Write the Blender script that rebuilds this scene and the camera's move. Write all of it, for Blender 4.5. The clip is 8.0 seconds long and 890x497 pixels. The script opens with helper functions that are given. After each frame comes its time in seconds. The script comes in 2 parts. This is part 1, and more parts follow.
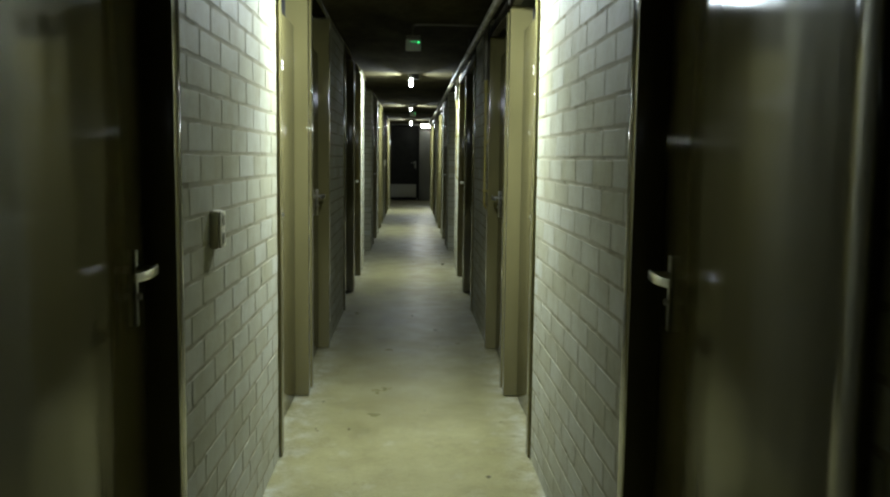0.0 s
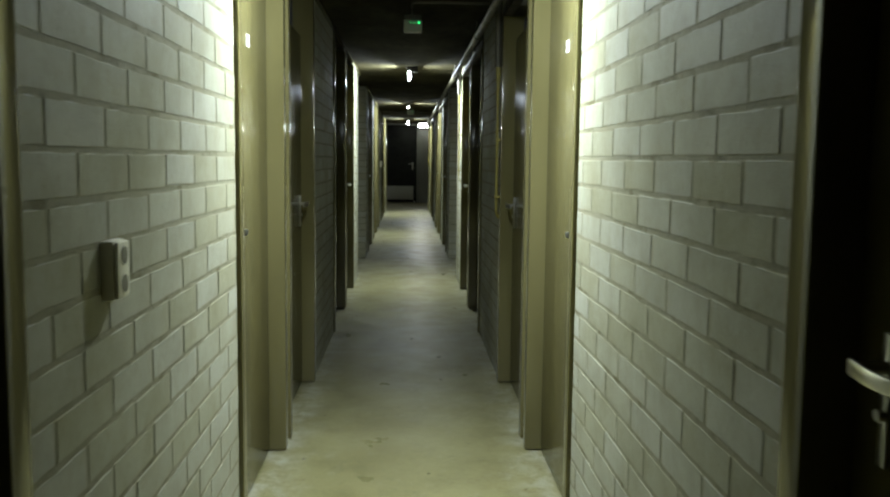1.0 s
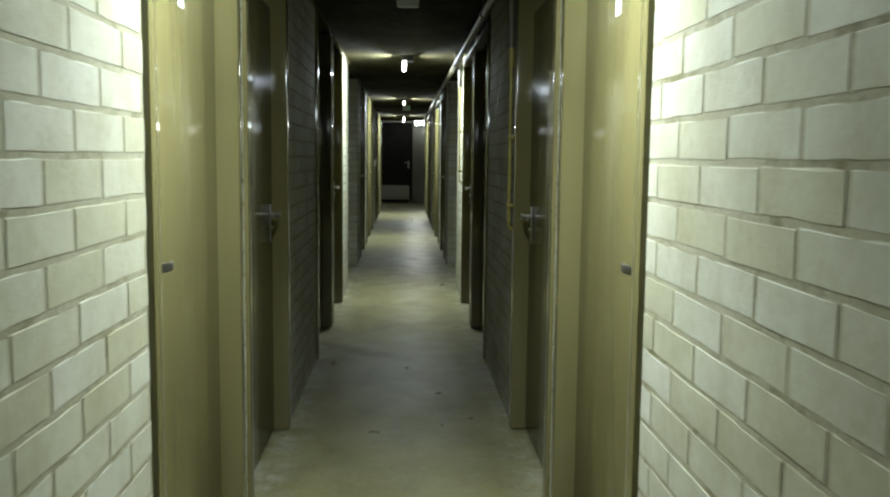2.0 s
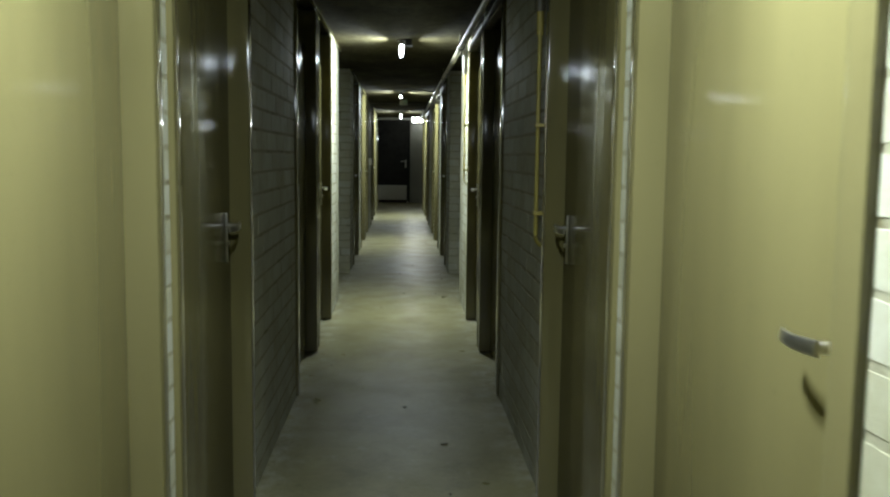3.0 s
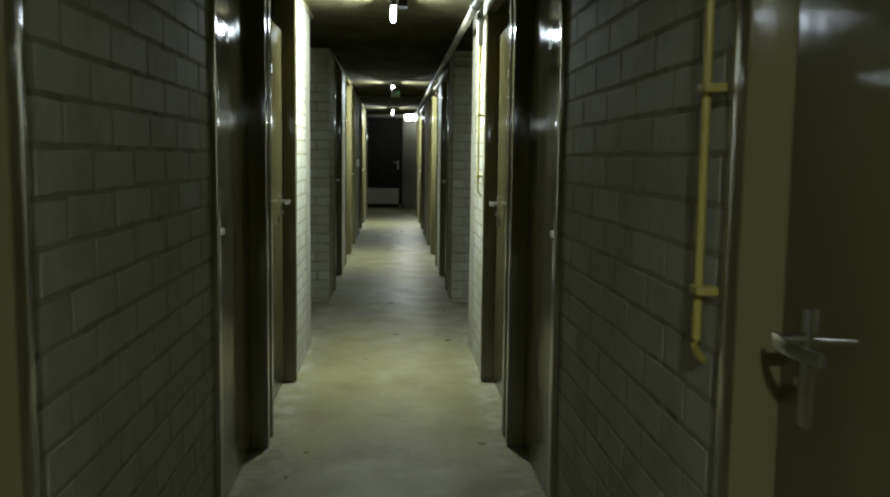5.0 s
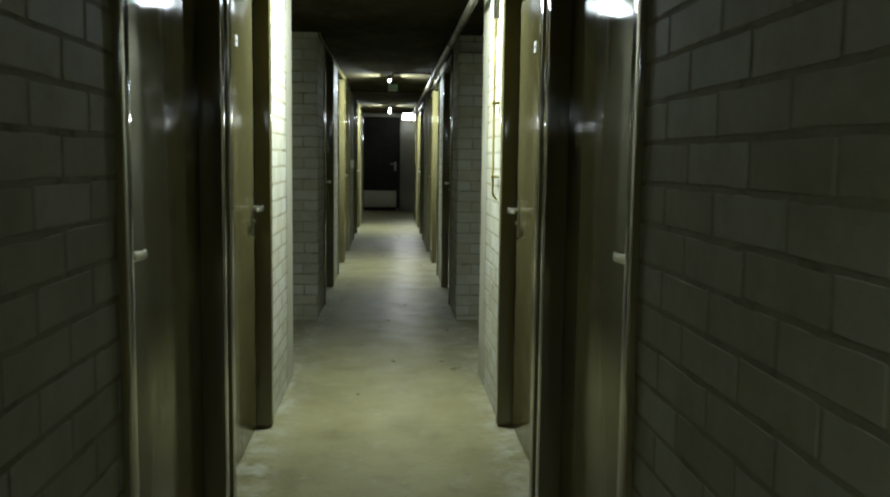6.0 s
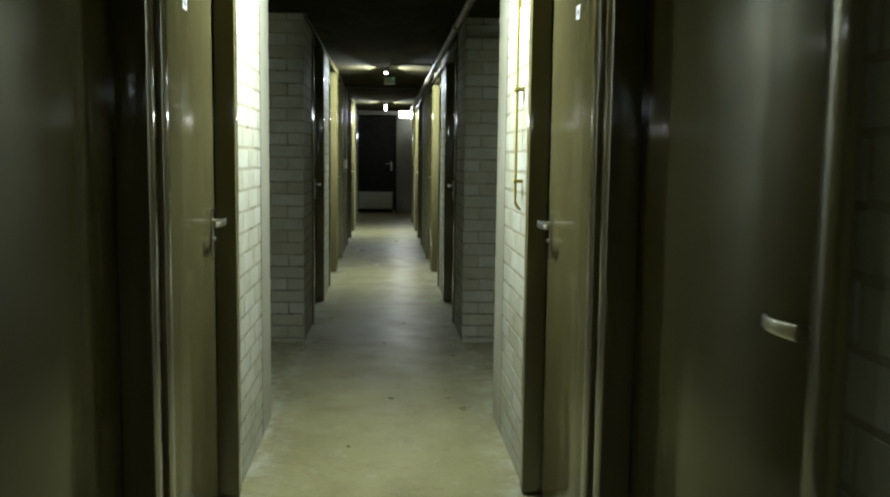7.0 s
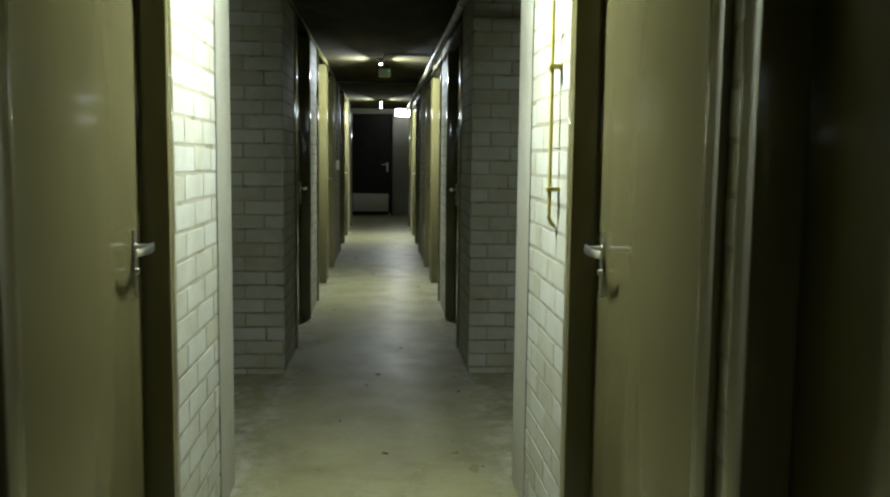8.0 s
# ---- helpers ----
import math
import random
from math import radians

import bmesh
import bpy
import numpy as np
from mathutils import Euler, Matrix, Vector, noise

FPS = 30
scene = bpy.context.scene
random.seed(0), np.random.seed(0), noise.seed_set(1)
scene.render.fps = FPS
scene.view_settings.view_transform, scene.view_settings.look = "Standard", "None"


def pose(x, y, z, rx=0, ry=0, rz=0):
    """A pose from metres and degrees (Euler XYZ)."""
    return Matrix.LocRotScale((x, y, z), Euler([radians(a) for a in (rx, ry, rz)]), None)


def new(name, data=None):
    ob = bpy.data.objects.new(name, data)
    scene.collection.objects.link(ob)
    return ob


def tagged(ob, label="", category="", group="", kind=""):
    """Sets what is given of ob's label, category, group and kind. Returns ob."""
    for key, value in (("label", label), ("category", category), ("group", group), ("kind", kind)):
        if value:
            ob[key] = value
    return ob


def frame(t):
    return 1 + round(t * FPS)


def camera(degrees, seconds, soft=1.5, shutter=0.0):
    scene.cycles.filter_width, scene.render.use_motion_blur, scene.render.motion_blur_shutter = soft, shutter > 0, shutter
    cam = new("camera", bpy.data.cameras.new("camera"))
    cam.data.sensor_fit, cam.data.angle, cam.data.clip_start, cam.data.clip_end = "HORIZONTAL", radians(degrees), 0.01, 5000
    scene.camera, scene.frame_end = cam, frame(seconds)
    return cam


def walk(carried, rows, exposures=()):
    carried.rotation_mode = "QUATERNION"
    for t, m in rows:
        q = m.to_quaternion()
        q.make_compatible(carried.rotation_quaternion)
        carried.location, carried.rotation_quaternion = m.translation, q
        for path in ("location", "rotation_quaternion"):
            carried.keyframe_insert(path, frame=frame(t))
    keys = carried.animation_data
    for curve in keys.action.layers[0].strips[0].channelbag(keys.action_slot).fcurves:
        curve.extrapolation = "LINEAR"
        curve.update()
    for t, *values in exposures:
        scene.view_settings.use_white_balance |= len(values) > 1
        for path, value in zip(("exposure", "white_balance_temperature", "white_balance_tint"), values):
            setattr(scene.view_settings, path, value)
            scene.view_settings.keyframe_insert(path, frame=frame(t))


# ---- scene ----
cam = camera(54.1, 8.0, soft=2.2, shutter=0.4)
METRES, EYE, TILT, LEAN, TURN = 7.32, 1.32, 0.0, 0.0, -2.3
ROWS = [
    (0.0, 0.0006, 0.0, 0.0, 0.07, -5.9, -0.72),
    (0.5, -0.0036, 0.0623, -0.0007, 0.07, -5.84, -0.79),
    (1.0, -0.0065, 0.1226, -0.0003, -0.15, -5.84, -0.65),
    (2.5, -0.0123, 0.3097, 0.0017, -0.5, -6.0, -0.69),
    (3.0, -0.0156, 0.3756, -0.0012, -0.61, -6.0, -0.68),
    (3.5, -0.0199, 0.4403, -0.0017, -0.74, -5.95, -0.65),
    (4.0, -0.0222, 0.504, 0.0, -0.88, -5.99, -0.71),
    (5.5, -0.0274, 0.6996, -0.0019, -1.23, -5.89, -0.72),
    (6.0, -0.0301, 0.7605, -0.0045, -1.32, -5.81, -0.72),
    (6.5, -0.031, 0.819, -0.0035, -1.48, -5.84, -0.69),
    (7.0, -0.0358, 0.8788, -0.0042, -1.6, -5.83, -0.72),
    (7.5, -0.0396, 0.9395, -0.0033, -1.67, -5.82, -0.72),
    (8.0, -0.0384, 0.9987, -0.0039, -1.84, -5.81, -0.68),
]
walk(cam, [(t, pose(0, 0, EYE, TILT, LEAN, TURN) @ pose(METRES * x, METRES * y, METRES * z, 90 + pitch, roll, yaw)) for t, x, y, z, yaw, pitch, roll in ROWS])

# ---- light ----
world = bpy.data.worlds.new("world")
scene.world = world
world.use_nodes = True
world.node_tree.nodes["Background"].inputs[0].default_value = (0.6, 0.7, 0.6, 1)
world.node_tree.nodes["Background"].inputs[1].default_value = 0.0
scene.view_settings.exposure = 0.0
TUBE = 60.0                     # brightness of the bulbs
SIDE, DOWN = 41.0, 21.0          # watts that a bulb throws to each side and down
TUBE_COLOUR = (0.87, 1.0, 1.07)

# ---- plan, metres: y runs along the corridor ----
CEIL = 2.26
LEFT, RIGHT = -0.548, 0.531      # faces of the door frames
BRICK = 0.014                    # the brick lies this far behind them
LEAF = 0.072                     # and the door leaves this far
FACE = 0.065                     # width of a frame post
COURSE, UNIT, STRETCHER, JOINT = 0.0836, 0.265, 0.227, 0.012
CROSS = 12.50                    # far corner of the crossing
LAMPS = (3.95, 10.0, 15.95, 21.7)


# ---- materials ----
def material(name, rough=0.5, metal=0.0):
    m = bpy.data.materials.new(name)
    m.use_nodes = True
    b = m.node_tree.nodes["Principled BSDF"]
    b.inputs["Roughness"].default_value = rough
    b.inputs["Metallic"].default_value = metal
    return m, m.node_tree, b


def node(tree, kind, **values):
    n = tree.nodes.new(kind)
    for k, v in values.items():
        n.inputs[k].default_value = v
    return n


def place(tree, stretch=(1, 1, 1)):
    t = tree.nodes.new("ShaderNodeNewGeometry")
    m = node(tree, "ShaderNodeMapping", Scale=stretch)
    tree.links.new(t.outputs["Position"], m.inputs["Vector"])
    return m.outputs["Vector"]


def clouds(tree, vector, scale, detail=4.0, rough=0.55):
    n = node(tree, "ShaderNodeTexNoise", Scale=scale, Detail=detail, Roughness=rough)
    tree.links.new(vector, n.inputs["Vector"])
    return n.outputs["Fac"]


def ramp(tree, fac, stops):
    r = tree.nodes.new("ShaderNodeValToRGB")
    el = r.color_ramp.elements
    while len(el) < len(stops):
        el.new(0.5)
    for e, (p, c) in zip(el, stops):
        e.position, e.color = p, (*c, 1)
    tree.links.new(fac, r.inputs["Fac"])
    return r.outputs["Color"]


def mixed(tree, a, b, fac, how="MULTIPLY"):
    m = tree.nodes.new("ShaderNodeMix")
    m.data_type, m.blend_type = "RGBA", how
    tree.links.new(a, m.inputs["A"])
    tree.links.new(b, m.inputs["B"])
    if isinstance(fac, float):
        m.inputs["Factor"].default_value = fac
    else:
        tree.links.new(fac, m.inputs["Factor"])
    return m.outputs["Result"]


def bump(tree, bsdf, fac, strength, distance):
    b = node(tree, "ShaderNodeBump", Strength=strength, Distance=distance)
    tree.links.new(fac, b.inputs["Height"])
    tree.links.new(b.outputs["Normal"], bsdf.inputs["Normal"])


def grey(v):
    return (v, v, v)


def brick_paint():
    m, t, b = material("white_painted_sand_lime_brick", 0.62)
    b.inputs["Specular IOR Level"].default_value = 0.1
    v = place(t)
    info = t.nodes.new("ShaderNodeObjectInfo")
    tone = ramp(t, info.outputs["Random"], [(0, (0.330, 0.323, 0.224)), (0.5, (0.365, 0.361, 0.274)), (1, (0.392, 0.391, 0.314))])
    stain = mixed(t, ramp(t, clouds(t, v, 5.0, 6, 0.65), [(0.3, (0.80, 0.79, 0.72)), (0.6, grey(1.0))]),
                  ramp(t, clouds(t, v, 28.0, 5, 0.7), [(0.32, (0.93, 0.92, 0.88)), (0.5, grey(1.0))]), 1.0)
    speck = ramp(t, clouds(t, v, 130.0, 3, 0.7), [(0.27, (0.55, 0.52, 0.42)), (0.36, grey(1.0))])
    c = mixed(t, mixed(t, tone, stain, 1.0), speck, 0.6)
    t.links.new(c, b.inputs["Base Color"])
    bump(t, b, clouds(t, v, 60.0, 7, 0.7), 0.35, 0.005)
    return m


def mortar_mat():
    m, t, b = material("painted_mortar", 0.8)
    b.inputs["Specular IOR Level"].default_value = 0.1
    v = place(t)
    base = ramp(t, clouds(t, v, 9.0, 5), [(0.3, (0.245, 0.234, 0.150)), (0.7, (0.300, 0.290, 0.200))])
    crack = ramp(t, clouds(t, v, 6.5, 6, 0.7), [(0.34, (0.50, 0.46, 0.34)), (0.46, grey(1.0))])
    c = mixed(t, mixed(t, base, crack, 0.85), ramp(t, clouds(t, v, 160.0, 3), [(0.3, grey(0.7)), (0.6, grey(1))]), 0.7)
    t.links.new(c, b.inputs["Base Color"])
    bump(t, b, clouds(t, v, 120.0, 5, 0.7), 0.6, 0.004)
    return m


def plaster(name, low, high, rough=0.75, fine=60.0):
    m, t, b = material(name, rough)
    b.inputs["Specular IOR Level"].default_value = 0.15
    v = place(t)
    c = mixed(t, ramp(t, clouds(t, v, 2.3, 6, 0.6), [(0.3, low), (0.7, high)]),
              ramp(t, clouds(t, v, fine, 4, 0.7), [(0.3, grey(0.82)), (0.6, grey(1))]), 0.7)
    t.links.new(c, b.inputs["Base Color"])
    bump(t, b, clouds(t, v, fine, 6, 0.6), 0.3, 0.004)
    return m


def soffit():
    m, t, b = material("raw_concrete_soffit", 0.95)
    b.inputs["Specular IOR Level"].default_value = 0.05
    v = place(t)
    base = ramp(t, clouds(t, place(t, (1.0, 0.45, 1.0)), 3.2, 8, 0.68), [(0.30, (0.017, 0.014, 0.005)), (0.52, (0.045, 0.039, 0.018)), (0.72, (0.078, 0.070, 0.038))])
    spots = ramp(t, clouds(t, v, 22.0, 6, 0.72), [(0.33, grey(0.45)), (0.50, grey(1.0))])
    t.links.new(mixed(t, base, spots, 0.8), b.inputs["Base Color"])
    bump(t, b, clouds(t, v, 30.0, 7, 0.7), 0.5, 0.006)
    return m


def gloss_paint(name, low, high, rough=0.2, wavy=0.0):
    m, t, b = material(name, rough)
    v = place(t, (1.0, 1.0, 0.25))
    c = mixed(t, ramp(t, clouds(t, v, 3.0, 4), [(0.3, low), (0.7, high)]),
              ramp(t, clouds(t, place(t), 45.0, 4, 0.7), [(0.25, grey(0.8)), (0.42, grey(1))]), 0.35)
    t.links.new(c, b.inputs["Base Color"])
    r = ramp(t, clouds(t, place(t), 7.0, 4), [(0.3, grey(rough * 0.75)), (0.7, grey(rough * 1.35))])
    t.links.new(r, b.inputs["Roughness"])
    brush = node(t, "ShaderNodeBump", Strength=0.25, Distance=0.0006)
    t.links.new(clouds(t, place(t, (1.0, 1.0, 0.02)), 90.0, 3, 0.5), brush.inputs["Height"])
    out = brush
    # sheet doors are slightly buckled: upright waves that pull a highlight apart sideways
    if wavy:
        across = node(t, "ShaderNodeCombineXYZ", X=1.0, Y=1.0)
        t.links.new(across.outputs[0], b.inputs["Tangent"])
        b.inputs["Anisotropic"].default_value = 0.95
        b.inputs["Specular IOR Level"].default_value = 0.16
        out = node(t, "ShaderNodeBump", Strength=1.0, Distance=wavy)
        t.links.new(clouds(t, place(t, (1.0, 1.0, 0.05)), 5.0, 1.0, 0.4), out.inputs["Height"])
        t.links.new(brush.outputs["Normal"], out.inputs["Normal"])
    t.links.new(out.outputs["Normal"], b.inputs["Normal"])
    return m


def floor_mat():
    m, t, b = material("worn_concrete_screed", 0.5)
    b.inputs["Specular IOR Level"].default_value = 0.3
    v = place(t)
    base = ramp(t, clouds(t, v, 1.9, 10, 0.72), [(0.28, (0.165, 0.151, 0.066)), (0.5, (0.206, 0.190, 0.086)), (0.72, (0.252, 0.234, 0.113))])
    blot = ramp(t, clouds(t, place(t, (1.0, 0.8, 1.0)), 3.5, 7, 0.68), [(0.3, (0.70, 0.68, 0.61)), (0.52, grey(1.0))])
    grit = mixed(t, ramp(t, clouds(t, v, 75.0, 5, 0.7), [(0.3, grey(0.72)), (0.55, grey(1.0))]),
                 ramp(t, clouds(t, v, 17.0, 8, 0.75), [(0.32, (0.50, 0.47, 0.39)), (0.43, grey(1.0))]), 0.8)
    pale = ramp(t, clouds(t, v, 8.0, 10, 0.78), [(0.55, grey(0.0)), (0.70, grey(0.6))])
    sep = t.nodes.new("ShaderNodeSeparateXYZ")
    t.links.new(place(t), sep.inputs[0])
    off = node(t, "ShaderNodeMath")
    off.operation = "ABSOLUTE"
    t.links.new(sep.outputs["X"], off.inputs[0])
    # pale drips by the walls; the lit post feet are put into this colour too
    edge = ramp(t, off.outputs[0], [(0.40, grey(0.0)), (0.55, grey(1.0))])
    patch = ramp(t, clouds(t, v, 8.5, 10, 0.78), [(0.46, grey(0.0)), (0.62, grey(0.9))])
    white = t.nodes.new("ShaderNodeRGB")
    white.outputs[0].default_value = (0.335, 0.327, 0.255, 1)
    c = mixed(t, mixed(t, base, blot, 1.0), grit, 0.8)
    c = mixed(t, c, white.outputs[0], pale, "MIX")
    c = mixed(t, c, white.outputs[0], mixed(t, edge, patch, 1.0), "MIX")
    t.links.new(c, b.inputs["Base Color"])
    t.links.new(ramp(t, clouds(t, v, 4.0, 6), [(0.3, grey(0.27)), (0.7, grey(0.46))]), b.inputs["Roughness"])
    bump(t, b, clouds(t, v, 38.0, 7, 0.65), 0.35, 0.005)
    return m


def metal_mat(name, colour, rough):
    m, t, b = material(name, rough, 1.0)
    v = place(t)
    c = ramp(t, clouds(t, v, 30.0, 4), [(0.3, tuple(0.8 * x for x in colour)), (0.7, colour)])
    t.links.new(c, b.inputs["Base Color"])
    bump(t, b, clouds(t, place(t, (0.1, 1, 1)), 140.0, 3), 0.08, 0.001)
    return m


def glow_mat(name, colour, strength):
    m, t, b = material(name)
    b.inputs["Base Color"].default_value = (*colour, 1)
    b.inputs["Emission Color"].default_value = (*colour, 1)
    b.inputs["Emission Strength"].default_value = strength
    return m


M_BRICK = brick_paint()
M_MORTAR = mortar_mat()
M_POST = plaster("painted_concrete_post", (0.285, 0.275, 0.190), (0.345, 0.336, 0.248))
M_GREY = plaster("grey_painted_wall", (0.34, 0.34, 0.31), (0.42, 0.42, 0.38))
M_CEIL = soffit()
M_FLOOR = floor_mat()
M_DOOR = gloss_paint("olive_beige_gloss_paint", (0.112, 0.099, 0.040), (0.132, 0.117, 0.048), 0.11, 0.009)
M_FRAME = gloss_paint("beige_frame_gloss_paint", (0.117, 0.104, 0.043), (0.140, 0.124, 0.053), 0.09)
M_BOARD = gloss_paint("dark_stained_board", (0.035, 0.030, 0.020), (0.06, 0.05, 0.035), 0.45)
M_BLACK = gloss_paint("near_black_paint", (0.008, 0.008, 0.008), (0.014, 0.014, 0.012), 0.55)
M_STEEL = metal_mat("satin_aluminium", (0.72, 0.71, 0.66), 0.28)
M_KICK = metal_mat("brushed_steel_plate", (0.75, 0.75, 0.71), 0.55)
M_PIPE = gloss_paint("grey_painted_pipe", (0.075, 0.070, 0.045), (0.11, 0.10, 0.07), 0.42)
M_GAS = gloss_paint("yellow_gas_pipe_paint", (0.30, 0.25, 0.055), (0.38, 0.32, 0.075), 0.4)
M_PLASTIC = gloss_paint("cream_plastic", (0.72, 0.70, 0.54), (0.80, 0.78, 0.62), 0.35)
M_WHITE = gloss_paint("white_card", (0.75, 0.75, 0.70), (0.80, 0.80, 0.76), 0.5)
M_INK = gloss_paint("grey_ink", (0.16, 0.16, 0.15), (0.2, 0.2, 0.19), 0.6)
M_WELL_SHADE = gloss_paint("shaded_socket_well", (0.16, 0.15, 0.10), (0.20, 0.19, 0.13), 0.5)
M_LEAD = plaster("dark_grit", (0.06, 0.055, 0.035), (0.15, 0.135, 0.09))
M_TUBE = glow_mat("lit_tube", TUBE_COLOUR, TUBE)
M_SIGN = glow_mat("lit_sign_face", (0.93, 1.0, 0.97), 75.0)
M_LED = glow_mat("green_indicator", (0.03, 1.0, 0.25), 2.6)
M_CLEAR = gloss_paint("grey_translucent_cover", (0.30, 0.31, 0.27), (0.36, 0.37, 0.32), 0.3)


# ---- mesh helpers ----
def box(bm, x0, x1, y0, y1, z0, z1, bevel=0.0):
    made = bmesh.ops.create_cube(bm, size=1.0)["verts"]
    bmesh.ops.transform(bm, verts=made, matrix=Matrix.Translation(((x0 + x1) / 2, (y0 + y1) / 2, (z0 + z1) / 2))
                        @ Matrix.Diagonal((abs(x1 - x0), abs(y1 - y0), abs(z1 - z0), 1)))
    if bevel:
        edges = list({e for v in made for e in v.link_edges})
        bmesh.ops.bevel(bm, geom=edges, offset=bevel, segments=2, affect="EDGES", profile=0.6)
        for f in bm.faces:
            f.normal_update()
            f.tag = f.tag or (len(f.verts) == 4 and max(abs(c) for c in f.normal) > 0.99999)
    return bm


def rod(bm, a, b, r, segments=14, r2=None):
    a, b = Vector(a), Vector(b)
    turn = (b - a).to_track_quat("Z", "Y").to_matrix().to_4x4()
    bmesh.ops.create_cone(bm, cap_ends=True, segments=segments, radius1=r, radius2=r if r2 is None else r2, depth=(b - a).length,
                          matrix=Matrix.Translation((a + b) / 2) @ turn)
    return bm


def sweep(bm, points, r, segments=12, flat=1.0):
    """A bent rod through the points."""
    pts = [Vector(p) for p in points]
    rings = []
    for i, p in enumerate(pts):
        d = (pts[min(i + 1, len(pts) - 1)] - pts[max(i - 1, 0)]).normalized()
        side = d.cross(Vector((0, 0, 1)))
        side = side.normalized() if side.length > 0.01 else Vector((0, 1, 0))
        up = side.cross(d).normalized()
        rings.append([bm.verts.new(p + side * r * math.cos(a) * flat + up * r * math.sin(a))
                      for a in (2 * math.pi * k / segments for k in range(segments))])
    for a, b in zip(rings, rings[1:]):
        for k in range(segments):
            bm.faces.new((a[k], a[(k + 1) % segments], b[(k + 1) % segments], b[k]))
    bm.faces.new(rings[0][::-1])
    bm.faces.new(rings[-1])
    return bm


def mesh_of(name, bm, mat, smooth=False):
    bm.faces.index_update()
    flat = [f.index for f in bm.faces if f.tag]
    bmesh.ops.recalc_face_normals(bm, faces=bm.faces)
    me = bpy.data.meshes.new(name)
    bm.to_mesh(me)
    bm.free()
    me.materials.append(mat)
    if smooth:
        for p in me.polygons:
            p.use_smooth = True
        for k in flat:
            me.polygons[k].use_smooth = False
        me.set_sharp_from_angle(angle=radians(35))
    return me


def part(name, bm, mat, parent=None, label="", smooth=False):
    ob = new(name, mesh_of(name, bm, mat, smooth))
    ob.parent = parent
    if label:
        ob["label"] = label
    return ob


def thing(name, x, y, z, label, category, group="", kind=""):
    ob = new(name)
    ob.location = (x, y, z)
    ob.empty_display_size = 0.1
    return tagged(ob, label, category, group, kind)


def under(ob, parent):
    """Parts are modelled in the world's own metres; this ties them to an Empty that stands elsewhere."""
    ob.parent = parent
    ob.matrix_parent_inverse = Matrix.Translation(-parent.location)
    return ob


# ---- floor and ceiling ----
b = bmesh.new()
bmesh.ops.create_grid(b, x_segments=2, y_segments=2, size=1.0)
bmesh.ops.transform(b, verts=b.verts, matrix=Matrix.Translation((0, 12.2, 0)) @ Matrix.Diagonal((4.2, 15.6, 1, 1)))
low = bmesh.ops.extrude_face_region(b, geom=list(b.faces))["geom"]
bmesh.ops.translate(b, verts=[g for g in low if isinstance(g, bmesh.types.BMVert)], vec=(0, 0, -0.2))
tagged(part("floor", b, M_FLOOR), "worn beige-grey concrete floor with stains and scuffs", "floor", kind="structure")
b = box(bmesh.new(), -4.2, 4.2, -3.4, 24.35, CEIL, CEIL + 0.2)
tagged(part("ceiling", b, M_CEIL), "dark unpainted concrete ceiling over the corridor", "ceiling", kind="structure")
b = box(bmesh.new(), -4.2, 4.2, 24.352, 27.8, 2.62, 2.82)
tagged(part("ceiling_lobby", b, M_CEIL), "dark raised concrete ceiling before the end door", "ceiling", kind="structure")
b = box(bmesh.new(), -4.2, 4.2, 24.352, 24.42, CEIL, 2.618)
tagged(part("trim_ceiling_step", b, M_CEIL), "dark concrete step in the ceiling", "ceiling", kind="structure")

# ---- plan of the doors: kind, near edge, far edge of the opening ----
DOORS = [("near", -0.20, 0.81), ("far", 1.04, 2.045), ("near", 3.795, 4.735), ("far", 4.965, 5.948), ("near", 7.488, 8.50), ("far", 8.70, 9.67),
         ("far", 13.25, 14.27), ("near", 15.23, 16.33), ("far", 16.65, 17.68), ("near", 19.45, 20.60), ("far", 20.85, 22.0), ("near", 23.1, 24.12)]


def side_x(s, w):
    """x of a point w behind the frame faces, on the left (s=-1) or right (s=1)."""
    return (LEFT if s < 0 else RIGHT) + s * w


def slab(name, s, y0, y1, w0, w1, z0, z1, mat, label, category="wall"):
    b = box(bmesh.new(), side_x(s, w0), side_x(s, w1), y0, y1, z0, z1)
    return tagged(part(name, b, mat), label, category, kind="structure")


def first_far(s, y):
    """The first door beside the socket wall is a little wider."""
    return y + 0.03 if s < 0 and abs(y - 2.045) < 0.01 else y


# brick fields: (side, y0, y1); each becomes a wall with its own bricks further down
FIELDS = []
for s in (-1, 1):
    edge = DOORS[0][2] + FACE
    for kind, y0, y1 in DOORS[1:]:
        a, z = edge, y0 - FACE
        if a < 11 < z:
            FIELDS.append((s, a, 10.41))
            FIELDS.append((s, CROSS, z))
        else:
            FIELDS.append((s, a, z))
        edge = first_far(s, y1) + FACE
walls = []
for k, (s, y0, y1) in enumerate(FIELDS):
    w = slab("wall_%d" % (k + 1), s, y0 + (0.006 if abs(y0 - CROSS) < 0.01 else 0), y1, BRICK + 0.0011, 0.26, 0, CEIL - 0.001, M_MORTAR,
             "white-painted sand-lime brick wall between storage doors")
    walls.append(w)
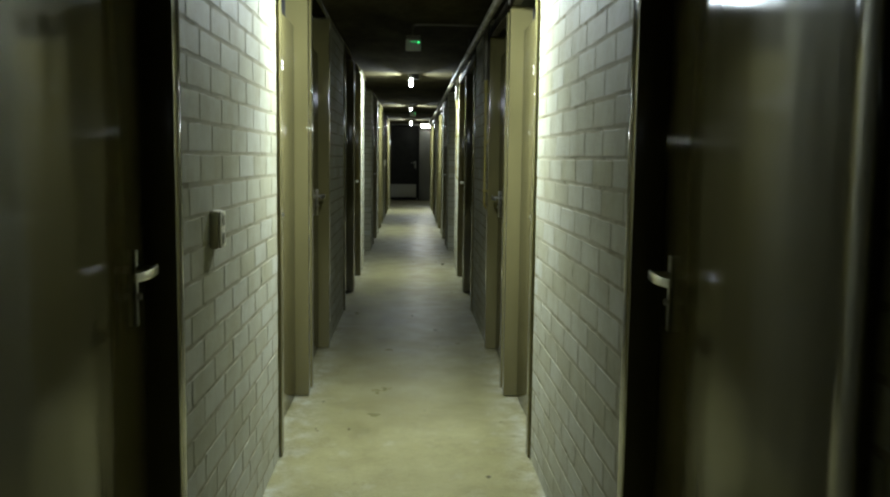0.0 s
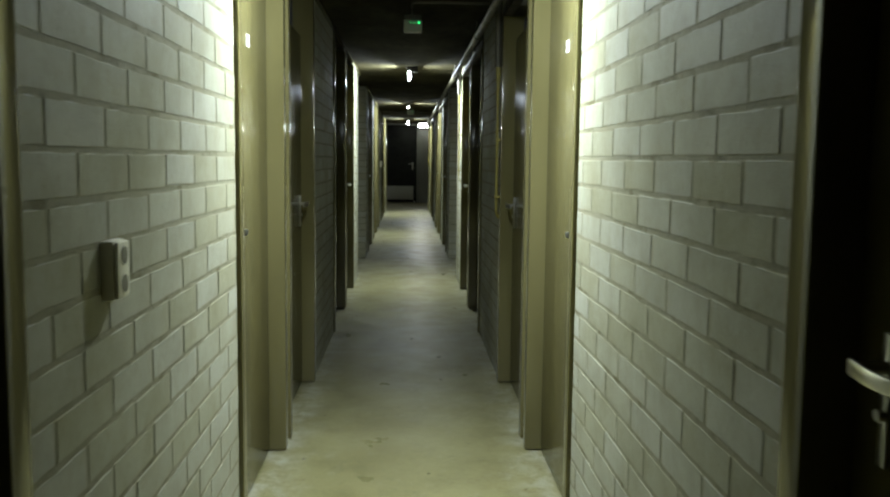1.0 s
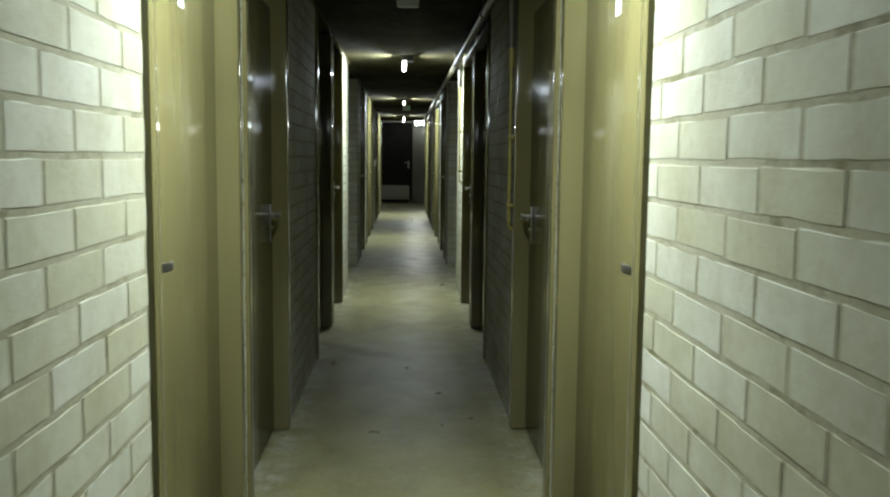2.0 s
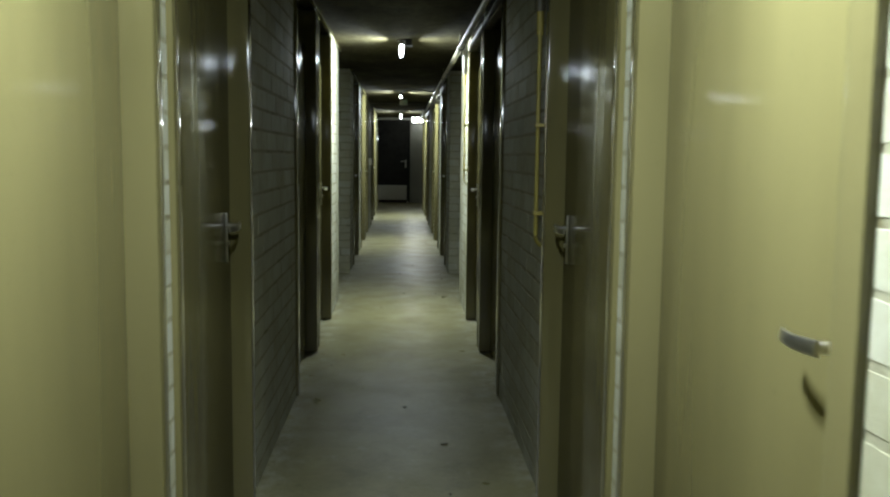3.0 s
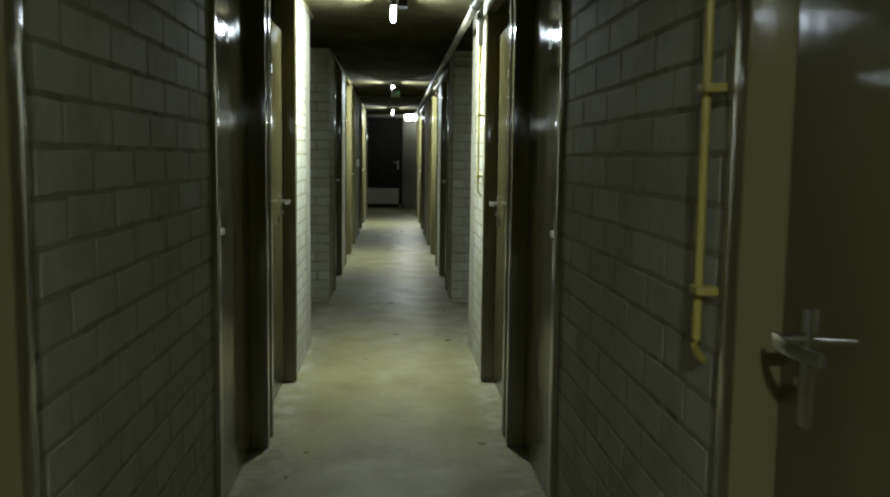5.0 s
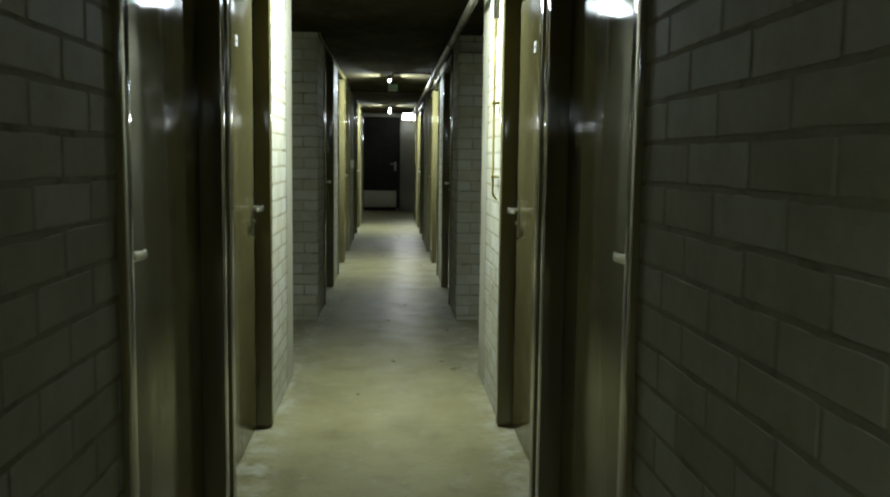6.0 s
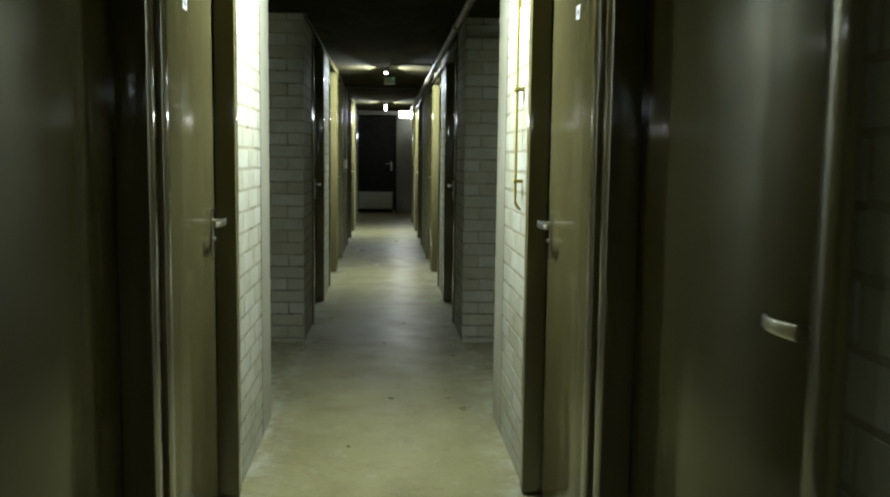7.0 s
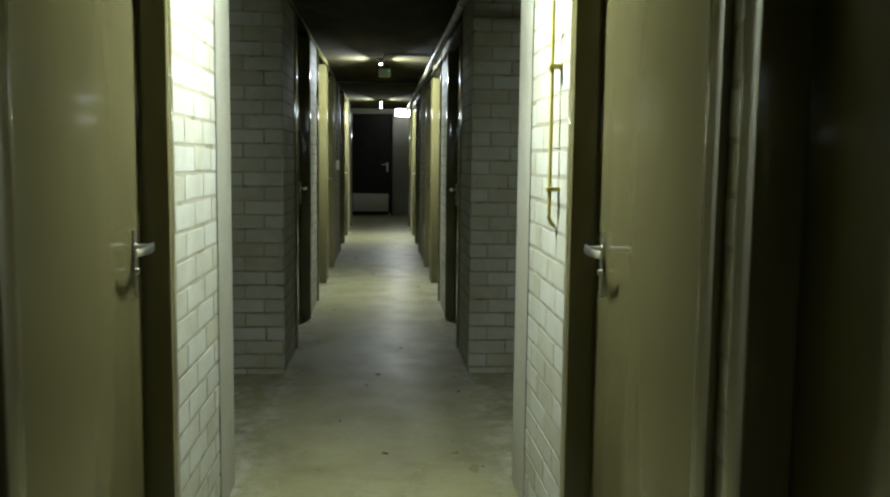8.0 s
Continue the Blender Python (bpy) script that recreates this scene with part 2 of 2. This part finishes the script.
for s in (-1, 1):
    j = 10.41
    # flush dark filler: the shadow line at the post is put into its colour
    slab("trim_joint_shade_%s" % ("a" if s < 0 else "b"), s, j + 0.001, j + 0.025, BRICK + 0.0003, 0.25, 0, CEIL - 0.002, M_BOARD, "dark filler drawing the shadow line between brick wall and concrete post")
    slab("wall_corner_post_%s" % ("a" if s < 0 else "b"), s, j + 0.026, 10.72, BRICK + 0.001, 0.26, 0, CEIL - 0.001, M_POST, "smooth white-painted concrete post at the corridor crossing")
    slab("wall_behind_%s" % ("a" if s < 0 else "b"), s, -3.4, -0.20 - FACE, BRICK, 0.26, 0, CEIL - 0.001, M_POST, "plain painted wall behind the first doors")
    # side passage
    slab("wall_passage_near_%s" % ("a" if s < 0 else "b"), s, 10.50, 10.72, 0.262, 3.6, 0, CEIL - 0.001, M_POST, "painted wall of the unlit side passage")
    slab("wall_passage_far_%s" % ("a" if s < 0 else "b"), s, CROSS + 0.006, 12.68, 0.262, 3.6, 0, CEIL - 0.001, M_MORTAR, "white-painted brick wall of the side passage")
    slab("wall_passage_end_%s" % ("a" if s < 0 else "b"), s, 10.72, CROSS, 3.4, 3.6, 0, CEIL - 0.001, M_POST, "painted end wall of the side passage")
    slab("wall_lobby_%s" % ("a" if s < 0 else "b"), s, 24.12 + FACE, 27.5, 0.16, 0.36, 0, 2.618, M_GREY, "grey-painted wall before the end door")
    slab("wall_backing_%s" % ("a" if s < 0 else "b"), s, 12.70, 24.2, 0.40, 0.45, 0, CEIL - 0.001, M_BOARD, "dark backing of the storage rooms")
    slab("wall_backing_near_%s" % ("a" if s < 0 else "b"), s, -1.0, 10.46, 0.40, 0.45, 0, CEIL - 0.001, M_BOARD, "dark backing of the storage rooms")
b = box(bmesh.new(), -1.2, 1.2, -3.6, -3.402, 0, CEIL)
tagged(part("wall_start", b, M_POST), "plain painted wall closing the corridor", "wall", kind="structure")
b = box(bmesh.new(), 0.264, 0.69, 27.5, 27.7, 0, 2.618)
box(b, -0.75, 0.264, 27.5, 27.7, 2.33, 2.618)
tagged(part("wall_end", b, M_GREY), "grey-painted wall beside the black end door", "wall", kind="structure")


# ---- storage doors ----
def band(s, yl, go, zl):
    """The grip of a lever: a flat bowed strip, deeper at its root than at its tip."""
    b = bmesh.new()
    rings = []
    for i in range(13):
        u = i / 12
        w = LEAF - 0.047 - 0.006 * math.sin(math.pi * u) + 0.010 * u ** 4
        y = yl + go * (-0.010 + 0.128 * u)
        half = 0.0115 - 0.0025 * u
        mid = zl - 0.004 * u
        ring = []
        for dw, dz in ((0.0035, -half), (-0.0015, -half), (-0.0035, -half + 0.003), (-0.0035, half - 0.003), (-0.0015, half), (0.0035, half)):
            ring.append(b.verts.new((side_x(s, w + dw), y, mid + dz)))
        rings.append(ring)
    for a, c in zip(rings, rings[1:]):
        for k in range(6):
            b.faces.new((a[k], a[(k + 1) % 6], c[(k + 1) % 6], c[k]))
    b.faces.new(rings[0])
    b.faces.new(rings[-1])
    return b


def storage_door(k, s, kind, y0, y1):
    x = side_x(s, 0)
    d = thing("door_%d" % k, x, (y0 + y1) / 2, 0, "closed olive-beige storage door in a steel frame with lever handle", "door", "storage doors", "structure")
    far = kind == "far"
    tops = CEIL - 0.028 if s < 0 else 2.135

    def add(name, bm, mat, label="", smooth=False, parent=None):
        ob = part(name, bm, mat, None, label, smooth)
        under(ob, d)
        if parent:
            ob.parent = parent
            ob.matrix_parent_inverse = Matrix()
        return ob

    for a, c in ((y0 - FACE, y0), (y1, y1 + FACE)):
        b = box(bmesh.new(), side_x(s, 0), side_x(s, 0.20), a, c, 0.008, tops, 0.004)
        add("frame_post", b, M_FRAME, smooth=True)
        # rebate against which the leaf shuts
        e0, e1 = (c + 0.001, c + 0.018) if c == y0 else (a - 0.018, a - 0.001)
        add("rebate", box(bmesh.new(), side_x(s, LEAF + 0.045), side_x(s, 0.19), e0, e1, 0.004, tops - 0.01), M_BLACK)
        # near-black strip along the narrow gap between leaf and post
        g0, g1 = (c + 0.0005, c + 0.003) if c == y0 else (a - 0.003, a - 0.0005)
        add("gap_strip", box(bmesh.new(), side_x(s, LEAF + 0.012), side_x(s, LEAF + 0.042), g0, g1, 0.006, 2.005), M_BLACK, "near-black strip between leaf and frame")
    if s > 0:
        add("head", box(bmesh.new(), side_x(s, 0.002), side_x(s, 0.05), y0 - FACE, y1 + FACE, 2.137, 2.20, 0.003), M_BOARD, "dark head board over the frame")
    # the shade of the recess above the leaf is put into this board's black
    add("transom_shade_panel", box(bmesh.new(), side_x(s, 0.175), side_x(s, 0.19), y0 + 0.002, y1 - 0.002, 1.98, CEIL - 0.004), M_BLACK, "recessed board above the leaf, blackened to hold the shade of the gap")
    leaf = add("leaf", box(bmesh.new(), side_x(s, LEAF), side_x(s, LEAF + 0.04), y0 + 0.005, y1 - 0.005, 0.013, 2.005, 0.0025), M_DOOR, smooth=True)
    # added black strip that draws the shaded gap below the leaf
    add("under_leaf_shade", box(bmesh.new(), side_x(s, LEAF + 0.016), side_x(s, LEAF + 0.05), y0 + 0.02, y1 - 0.02, 0.001, 0.0115), M_BLACK, "black strip standing in for the shade under the leaf")
    # lever handle
    yl = y1 - 0.085 if far else y0 + 0.09
    go = -1 if far else 1
    zl = 1.06
    p = box(bmesh.new(), side_x(s, LEAF), side_x(s, LEAF - 0.006), yl - 0.008, yl + 0.008, zl - 0.13, zl + 0.045, 0.002)
    add("handle_plate", p, M_STEEL, "narrow satin aluminium backplate", True, leaf)
    add("lever_neck", rod(bmesh.new(), (side_x(s, LEAF - 0.005), yl, zl), (side_x(s, LEAF - 0.046), yl, zl), 0.009, 16), M_STEEL, "", True, leaf)
    add("lever", band(s, yl, go, zl), M_STEEL, "flat curved satin aluminium lever", True, leaf)
    add("lock_cylinder", rod(bmesh.new(), (side_x(s, LEAF - 0.002), yl, zl - 0.062), (side_x(s, LEAF - 0.014), yl, zl - 0.062), 0.008), M_STEEL, "", True, leaf)
    # small card high on the leaf
    if 2.5 < y0 < 10 and abs(y0 - 4.965) > 0.1:
        yc = (y0 + y1) / 2 + 0.03
        zc = 1.757
        add("door_card", box(bmesh.new(), side_x(s, LEAF), side_x(s, LEAF - 0.002), yc - 0.026, yc + 0.026, zc - 0.022, zc + 0.022), M_WHITE, "small white card", False, leaf)
        add("card_bar", box(bmesh.new(), side_x(s, LEAF - 0.002), side_x(s, LEAF - 0.0026), yc - 0.012, yc + 0.012, zc - 0.008, zc + 0.006), M_INK, "", False, leaf)
    return d


n = 0
for s in (-1, 1):
    for kind, y0, y1 in DOORS:
        n += 1
        storage_door(n, s, kind, y0, first_far(s, y1))


# ---- lamps ----
def ceiling_lamp(y, skirt, power):
    d = thing("ceiling_lamp", 0, y, CEIL, "lit white bulb in a small dark ceiling holder", "lamp", "corridor lamps")
    b = rod(bmesh.new(), (0, y, CEIL - 0.016), (0, y, CEIL), 0.040, 24)
    rod(b, (0, y, CEIL - 0.046), (0, y, CEIL - 0.016), 0.018, 20, 0.022)
    under(part("holder", b, M_BOARD, None, "dark ceiling holder", True), d)
    if skirt:
        b = box(bmesh.new(), 0.030, 0.085, y - 0.06, y + 0.06, CEIL - 0.055, CEIL - 0.001, 0.004)
        under(part("junction_box", b, M_BLACK, None, "dark junction box beside the holder", True), d)
    b = bmesh.new()
    profile = [(0.012, 0.046), (0.013, 0.056), (0.015, 0.068), (0.016, 0.085), (0.016, 0.114), (0.014, 0.130), (0.010, 0.139), (0.003, 0.143)]
    rings = [[b.verts.new((r * math.cos(a), y + r * math.sin(a), CEIL - h)) for a in (2 * math.pi * k / 20 for k in range(20))] for r, h in profile]
    for lo, hi in zip(rings, rings[1:]):
        for k in range(20):
            b.faces.new((lo[k], lo[(k + 1) % 20], hi[(k + 1) % 20], hi[k]))
    b.faces.new(rings[0])
    b.faces.new(rings[-1])
    under(part("bulb", b, M_TUBE, None, "glowing white bulb", True), d)
    # the bulb throws most of its light to the sides and down, little along the corridor
    for watts, x, drop, tip, spread in ((SIDE, -0.042, 0.10, 66, 160), (SIDE, 0.042, 0.10, -58 if skirt else -66, 160), (DOWN, 0.0, 0.165, 0, 120)):
        lamp = bpy.data.lights.new("bulb_light", "AREA")
        lamp.shape, lamp.size, lamp.size_y = "RECTANGLE", 0.06, 0.10
        lamp.energy, lamp.color, lamp.spread = watts * power, TUBE_COLOUR, radians(spread)
        ob = new("bulb_light", lamp)
        ob.matrix_world = Matrix.Translation((x, y, CEIL - drop)) @ pose(0, 0, 0, 0, tip, 0)
        under(ob, d)


# the bulbs are of unlike age
for i, (y, power) in enumerate(zip(LAMPS, (0.96, 0.72, 0.95, 1.15))):
    ceiling_lamp(y, i < 2, power)


# ---- emergency boxes with a green light ----
def emergency_box(y, x, z, lights):
    d = thing("emergency_light", x, y, z, "grey emergency light box with green indicator on a conduit", "emergency light", "emergency lights")
    b = box(bmesh.new(), x - 0.055, x + 0.055, y - 0.03, y + 0.03, z - 0.055, z + 0.02, 0.012)
    under(part("cover", b, M_CLEAR, None, "", True), d)
    under(part("base", box(bmesh.new(), x - 0.05, x + 0.05, y - 0.025, y + 0.025, z + 0.021, z + 0.05, 0.005), M_BOARD, None, "dark base", True), d)
    for dx, r in lights:
        b = rod(bmesh.new(), (x + dx, y - 0.029, z), (x + dx, y - 0.034, z), r, 12)
        under(part("indicator", b, M_LED, None, "glowing green indicator", True), d)
    pts = [(x - 0.005, y, z + 0.048), (x - 0.005, y, CEIL - 0.03), (x + 0.002, y, CEIL - 0.016), (x + 0.02, y, CEIL - 0.010), (x + 0.2, y, CEIL - 0.009), (0.47, y, CEIL - 0.012)]
    under(part("conduit", sweep(bmesh.new(), pts, 0.008, 10), M_PIPE, None, "thin grey conduit", True), d)


emergency_box(6.23, 0.015, 2.125, ((0.035, 0.006), (0.010, 0.0022), (-0.012, 0.0022)))
emergency_box(15.5, 0.035, 2.10, ((0.035, 0.004),))

# batten where the wall with the socket meets the ceiling
for k, (y0, y1) in enumerate(((2.0, 10.72), (CROSS, 24.1))):
    b = box(bmesh.new(), LEFT - 0.012, LEFT + 0.014, y0, y1, CEIL - 0.026, CEIL - 0.0005, 0.002)
    tagged(part("trim_ceiling_batten_%d" % (k + 1), b, M_FRAME, None, "", True), "thin beige batten along the top of the wall", "trim", kind="structure")

# ---- pipes ----
d = thing("ceiling_pipe", 0.455, 10, 2.15, "grey-painted pipe running along the wall below the ceiling", "pipe")
under(part("pipe", rod(bmesh.new(), (0.455, -3.4, 2.15), (0.455, 24.3, 2.15), 0.022, 18), M_PIPE, None, "", True), d)
for y in (1.6, 4.2, 6.9, 9.55, 12.2, 14.9, 17.6, 20.3, 22.9):
    b = rod(bmesh.new(), (0.455, y - 0.03, 2.15), (0.455, y + 0.03, 2.15), 0.029, 18)
    under(part("coupling", b, M_PIPE, None, "", True), d)
    b = rod(bmesh.new(), (0.455, y + 0.08, 2.15), (0.455, y + 0.08, CEIL), 0.006, 8)
    under(part("hanger", b, M_PIPE, None, "", True), d)


def gas_pipe(y, low, clips, joint, r):
    x = RIGHT + BRICK - 0.026
    d = thing("gas_pipe", x, y, low, "yellow-painted gas pipe clipped upright to the brick wall", "pipe", "yellow pipes")
    pts = [(x, y, joint), (x, y, low + 0.05)]
    for i in range(1, 6):
        a = i / 5 * 1.25
        pts.append((x + 0.04 * (1 - math.cos(a)), y + 0.006 * i, low + 0.05 - 0.045 * math.sin(a)))
    under(part("pipe", sweep(bmesh.new(), pts, r, 12), M_GAS, None, "", True), d)
    under(part("cap", rod(bmesh.new(), (x, y, joint - 0.06), (x, y, joint + 0.03), r + 0.0055, 14), M_GAS, None, "brass-yellow coupling", True), d)
    under(part("sleeve", rod(bmesh.new(), (x - 0.002, y, joint + 0.03), (x - 0.002, y, CEIL), 0.021, 14), M_PIPE, None, "grey upper sleeve", True), d)
    for z in clips:
        b = box(bmesh.new(), x - 0.013, RIGHT + BRICK, y - 0.030, y + 0.011, z - 0.007, z + 0.007, 0.002)
        under(part("clip", b, M_GAS, None, "", True), d)


gas_pipe(6.085, 0.965, (1.10, 1.435), 1.83, 0.008)
gas_pipe(9.925, 1.085, (1.207, 1.57), 1.95, 0.006)
gas_pipe(23.0, 1.15, (1.3, 1.7), 2.0, 0.008)

# conduit and switch on the wall by the far doors
d = thing("wall_switch", LEFT - BRICK, 18.5, 1.2, "small white switch box at the end of a wall conduit", "switch")
under(part("switch_box", box(bmesh.new(), LEFT - BRICK - 0.002, LEFT - BRICK + 0.04, 18.46, 18.54, 1.15, 1.27, 0.006), M_PLASTIC, None, "", True), d)
b = sweep(bmesh.new(), [(LEFT - BRICK + 0.012, 18.5, 1.26), (LEFT - BRICK + 0.012, 18.5, CEIL - 0.03), (LEFT - BRICK + 0.03, 18.5, CEIL - 0.012), (0.45, 18.5, CEIL - 0.012)], 0.009, 10)
under(part("conduit", b, M_PIPE, None, "thin grey conduit", True), d)

# ---- double socket on the wall ----
X = LEFT - BRICK
d = thing("wall_socket", X, 2.515, 1.11, "cream surface-mounted double wall socket on white brick", "socket")
under(part("socket_box", box(bmesh.new(), X - 0.002, X + 0.024, 2.48, 2.55, 1.055, 1.165, 0.008), M_PLASTIC, None, "", True), d)
under(part("socket_plate", box(bmesh.new(), X + 0.024, X + 0.031, 2.483, 2.547, 1.058, 1.162, 0.004), M_PLASTIC, None, "", True), d)
for z in (1.084, 1.136):
    b = rod(bmesh.new(), (X + 0.0305, 2.515, z), (X + 0.0320, 2.515, z), 0.020, 24)
    under(part("socket_ring", b, M_PLASTIC, None, "", True), d)
    # flat disc; its darker colour stands for the shade inside the cream well
    b = rod(bmesh.new(), (X + 0.0322, 2.515, z), (X + 0.0328, 2.515, z), 0.0165, 24)
    under(part("socket_well", b, M_WELL_SHADE, None, "round socket well, its shade put into a flat darker disc", True), d)

# ---- end door and lit sign ----
d = thing("door_end", -0.2, 27.5, 0, "closed black end door with a steel kick plate", "door", kind="structure")
under(part("leaf", box(bmesh.new(), -0.66, 0.225, 27.47, 27.52, 0.03, 2.30, 0.003), M_BLACK, None, "", True), d)
for a, c in ((-0.75, -0.665), (0.230, 0.262)):
    under(part("frame_post", box(bmesh.new(), a, c, 27.44, 27.6, 0, 2.33, 0.003), M_BLACK, None, "", True), d)
under(part("kick_plate", box(bmesh.new(), -0.635, 0.175, 27.464, 27.4695, 0.09, 0.50, 0.001), M_KICK, None, "brushed steel kick plate", True), d)
under(part("handle_plate", box(bmesh.new(), 0.125, 0.165, 27.46, 27.4695, 1.00, 1.22, 0.003), M_STEEL, None, "", True), d)
b = sweep(bmesh.new(), [(0.145, 27.465, 1.17), (0.145, 27.43, 1.17), (0.135, 27.415, 1.17), (0.11, 27.41, 1.17), (0.015, 27.41, 1.17)], 0.011, 10)
under(part("lever", b, M_STEEL, None, "", True), d)
under(part("door_stop", rod(bmesh.new(), (0.205, 27.40, 0.0), (0.205, 27.40, 0.06), 0.022, 14), M_WHITE, None, "small white stop", True), d)
d = thing("exit_sign", 0.45, 27.45, 2.3, "lit white emergency sign box on the grey wall", "sign")
under(part("case", box(bmesh.new(), 0.315, 0.69, 27.43, 27.5, 2.26, 2.46, 0.006), M_PLASTIC, None, "", True), d)
under(part("lit_face", box(bmesh.new(), 0.325, 0.68, 27.42, 27.429, 2.27, 2.45, 0.003), M_SIGN, None, "glowing white face", True), d)

# ---- crumbs and dry bits on the floor ----
random.seed(11)
b = bmesh.new()
for i in range(46):
    x, y = random.uniform(-0.5, 0.5), random.uniform(2.0, 20.0)
    if i % 3 == 0:
        x = random.choice((-1, 1)) * random.uniform(0.38, 0.53)
    r = random.choice((0.003, 0.004, 0.005, 0.008, 0.012))
    made = bmesh.ops.create_icosphere(b, subdivisions=1, radius=1.0)["verts"]
    for v in made:
        v.co *= random.uniform(0.7, 1.2)
    bmesh.ops.transform(b, verts=made, matrix=pose(x, y, 0.0015, 0, 0, random.uniform(0, 180)) @ Matrix.Diagonal((r * random.uniform(1, 2.4), r, min(r * 0.5, 0.003), 1)))
tagged(part("floor_debris", b, M_LEAD), "dark crumbs and dry bits scattered on the concrete floor", "debris", kind="stuff")

# ---- bricks ----
random.seed(4)


def brick_mesh(k):
    """One brick, 1 x 1 x 1 about its middle; its front looks to -x, with a wavering worn edge."""
    b = bmesh.new()
    ring = [(u, -0.5) for u in (-0.5, -0.3, -0.1, 0.1, 0.3)] + [(0.5, v) for v in (-0.5, 0.0)]
    ring += [(-u, -v) for u, v in ring]
    back, front = [], []
    for y, z in ring:
        end = abs(y) == 0.5
        back.append(b.verts.new((0.5, y + (random.uniform(-0.006, 0.006) if end else 0), z + random.uniform(-0.03, 0.03))))
        chip = 2.2 if random.random() < 0.10 else 1.0
        front.append(b.verts.new((-0.5 + random.uniform(0, 0.04), y * (1 - random.uniform(0.002, 0.008) * (chip if end else 1)), z * (1 - random.uniform(0.006, 0.05) * chip))))
    n = len(ring)
    for i in range(n):
        b.faces.new((back[i], back[(i + 1) % n], front[(i + 1) % n], front[i]))
    b.faces.new(front)
    return mesh_of("brick", b, M_BRICK)


BRICKS = [brick_mesh(k) for k in range(16)]
DEEP = 0.0014
count = 0


def lay(parent, along, lo, hi, fixed, facing, first, unit, z0, z1):
    """One course of bricks from lo to hi, with a joint at first; along is "y" (fixed x) or "x" (fixed y)."""
    global count
    p = first - unit * math.ceil((first - lo) / unit)
    wander = 0.0
    while p < hi - 0.012:
        new_wander = random.uniform(-0.007, 0.007)
        a, c = max(p + JOINT / 2 + wander, lo), min(p + unit - JOINT / 2 + new_wander, hi)
        wander = new_wander
        p += unit
        if c - a < 0.015:
            continue
        ob = new("brick", BRICKS[count % len(BRICKS)])
        count += 1
        mid, size = (a + c) / 2, c - a
        out = random.uniform(-0.0004, 0.0003)
        lift = random.uniform(-0.0015, 0.0015)
        tip = random.uniform(-0.35, 0.35)
        if along == "y":
            m = Matrix.Translation((fixed - facing * (DEEP / 2 + out), mid, (z0 + z1) / 2 + lift)) @ pose(0, 0, 0, tip, 0, 180 if facing > 0 else 0)
        else:
            m = Matrix.Translation((mid, fixed + DEEP / 2 + out, (z0 + z1) / 2 + lift)) @ pose(0, 0, 0, 0, tip, 90)
        flip = pose(0, 0, 0, 180 if random.random() < 0.5 else 0)
        ob.matrix_world = m @ flip @ Matrix.Diagonal((DEEP, size, z1 - z0, 1))
        ob.parent = parent


def courses(base):
    """Heights of the courses above a first cut one."""
    yield 0, 0.002, base - JOINT / 2
    z, k = base, 0
    while z < CEIL - 0.03:
        k += 1
        yield k, z + JOINT / 2, min(z + COURSE - JOINT / 2, CEIL - 0.004)
        z += COURSE


for (s, y0, y1), wall in zip(FIELDS, walls):
    corner = abs(y0 - CROSS) < 0.01
    for k, z0, z1 in courses(0.036 if corner else 0.072):
        odd = k % 2
        if corner:
            lay(wall, "y", y0 + 0.011, y1 - 0.003, side_x(s, BRICK), -s, y0 + (0.1325 if odd else 0), UNIT, z0, z1)
            a, c = side_x(s, BRICK), side_x(s, 1.0)
            lay(wall, "x", min(a, c), max(a, c), CROSS, -1, a + s * (0.112 if odd else 0), STRETCHER, z0, z1)
        else:
            near = 1 < y0 < 3
            start = (2.39 if s < 0 else 2.325) if near else y0 + 0.06
            lay(wall, "y", y0 + 0.003, y1 - 0.003, side_x(s, BRICK), -s, start + (0.0 if odd else 0.130), UNIT, z0, z1)
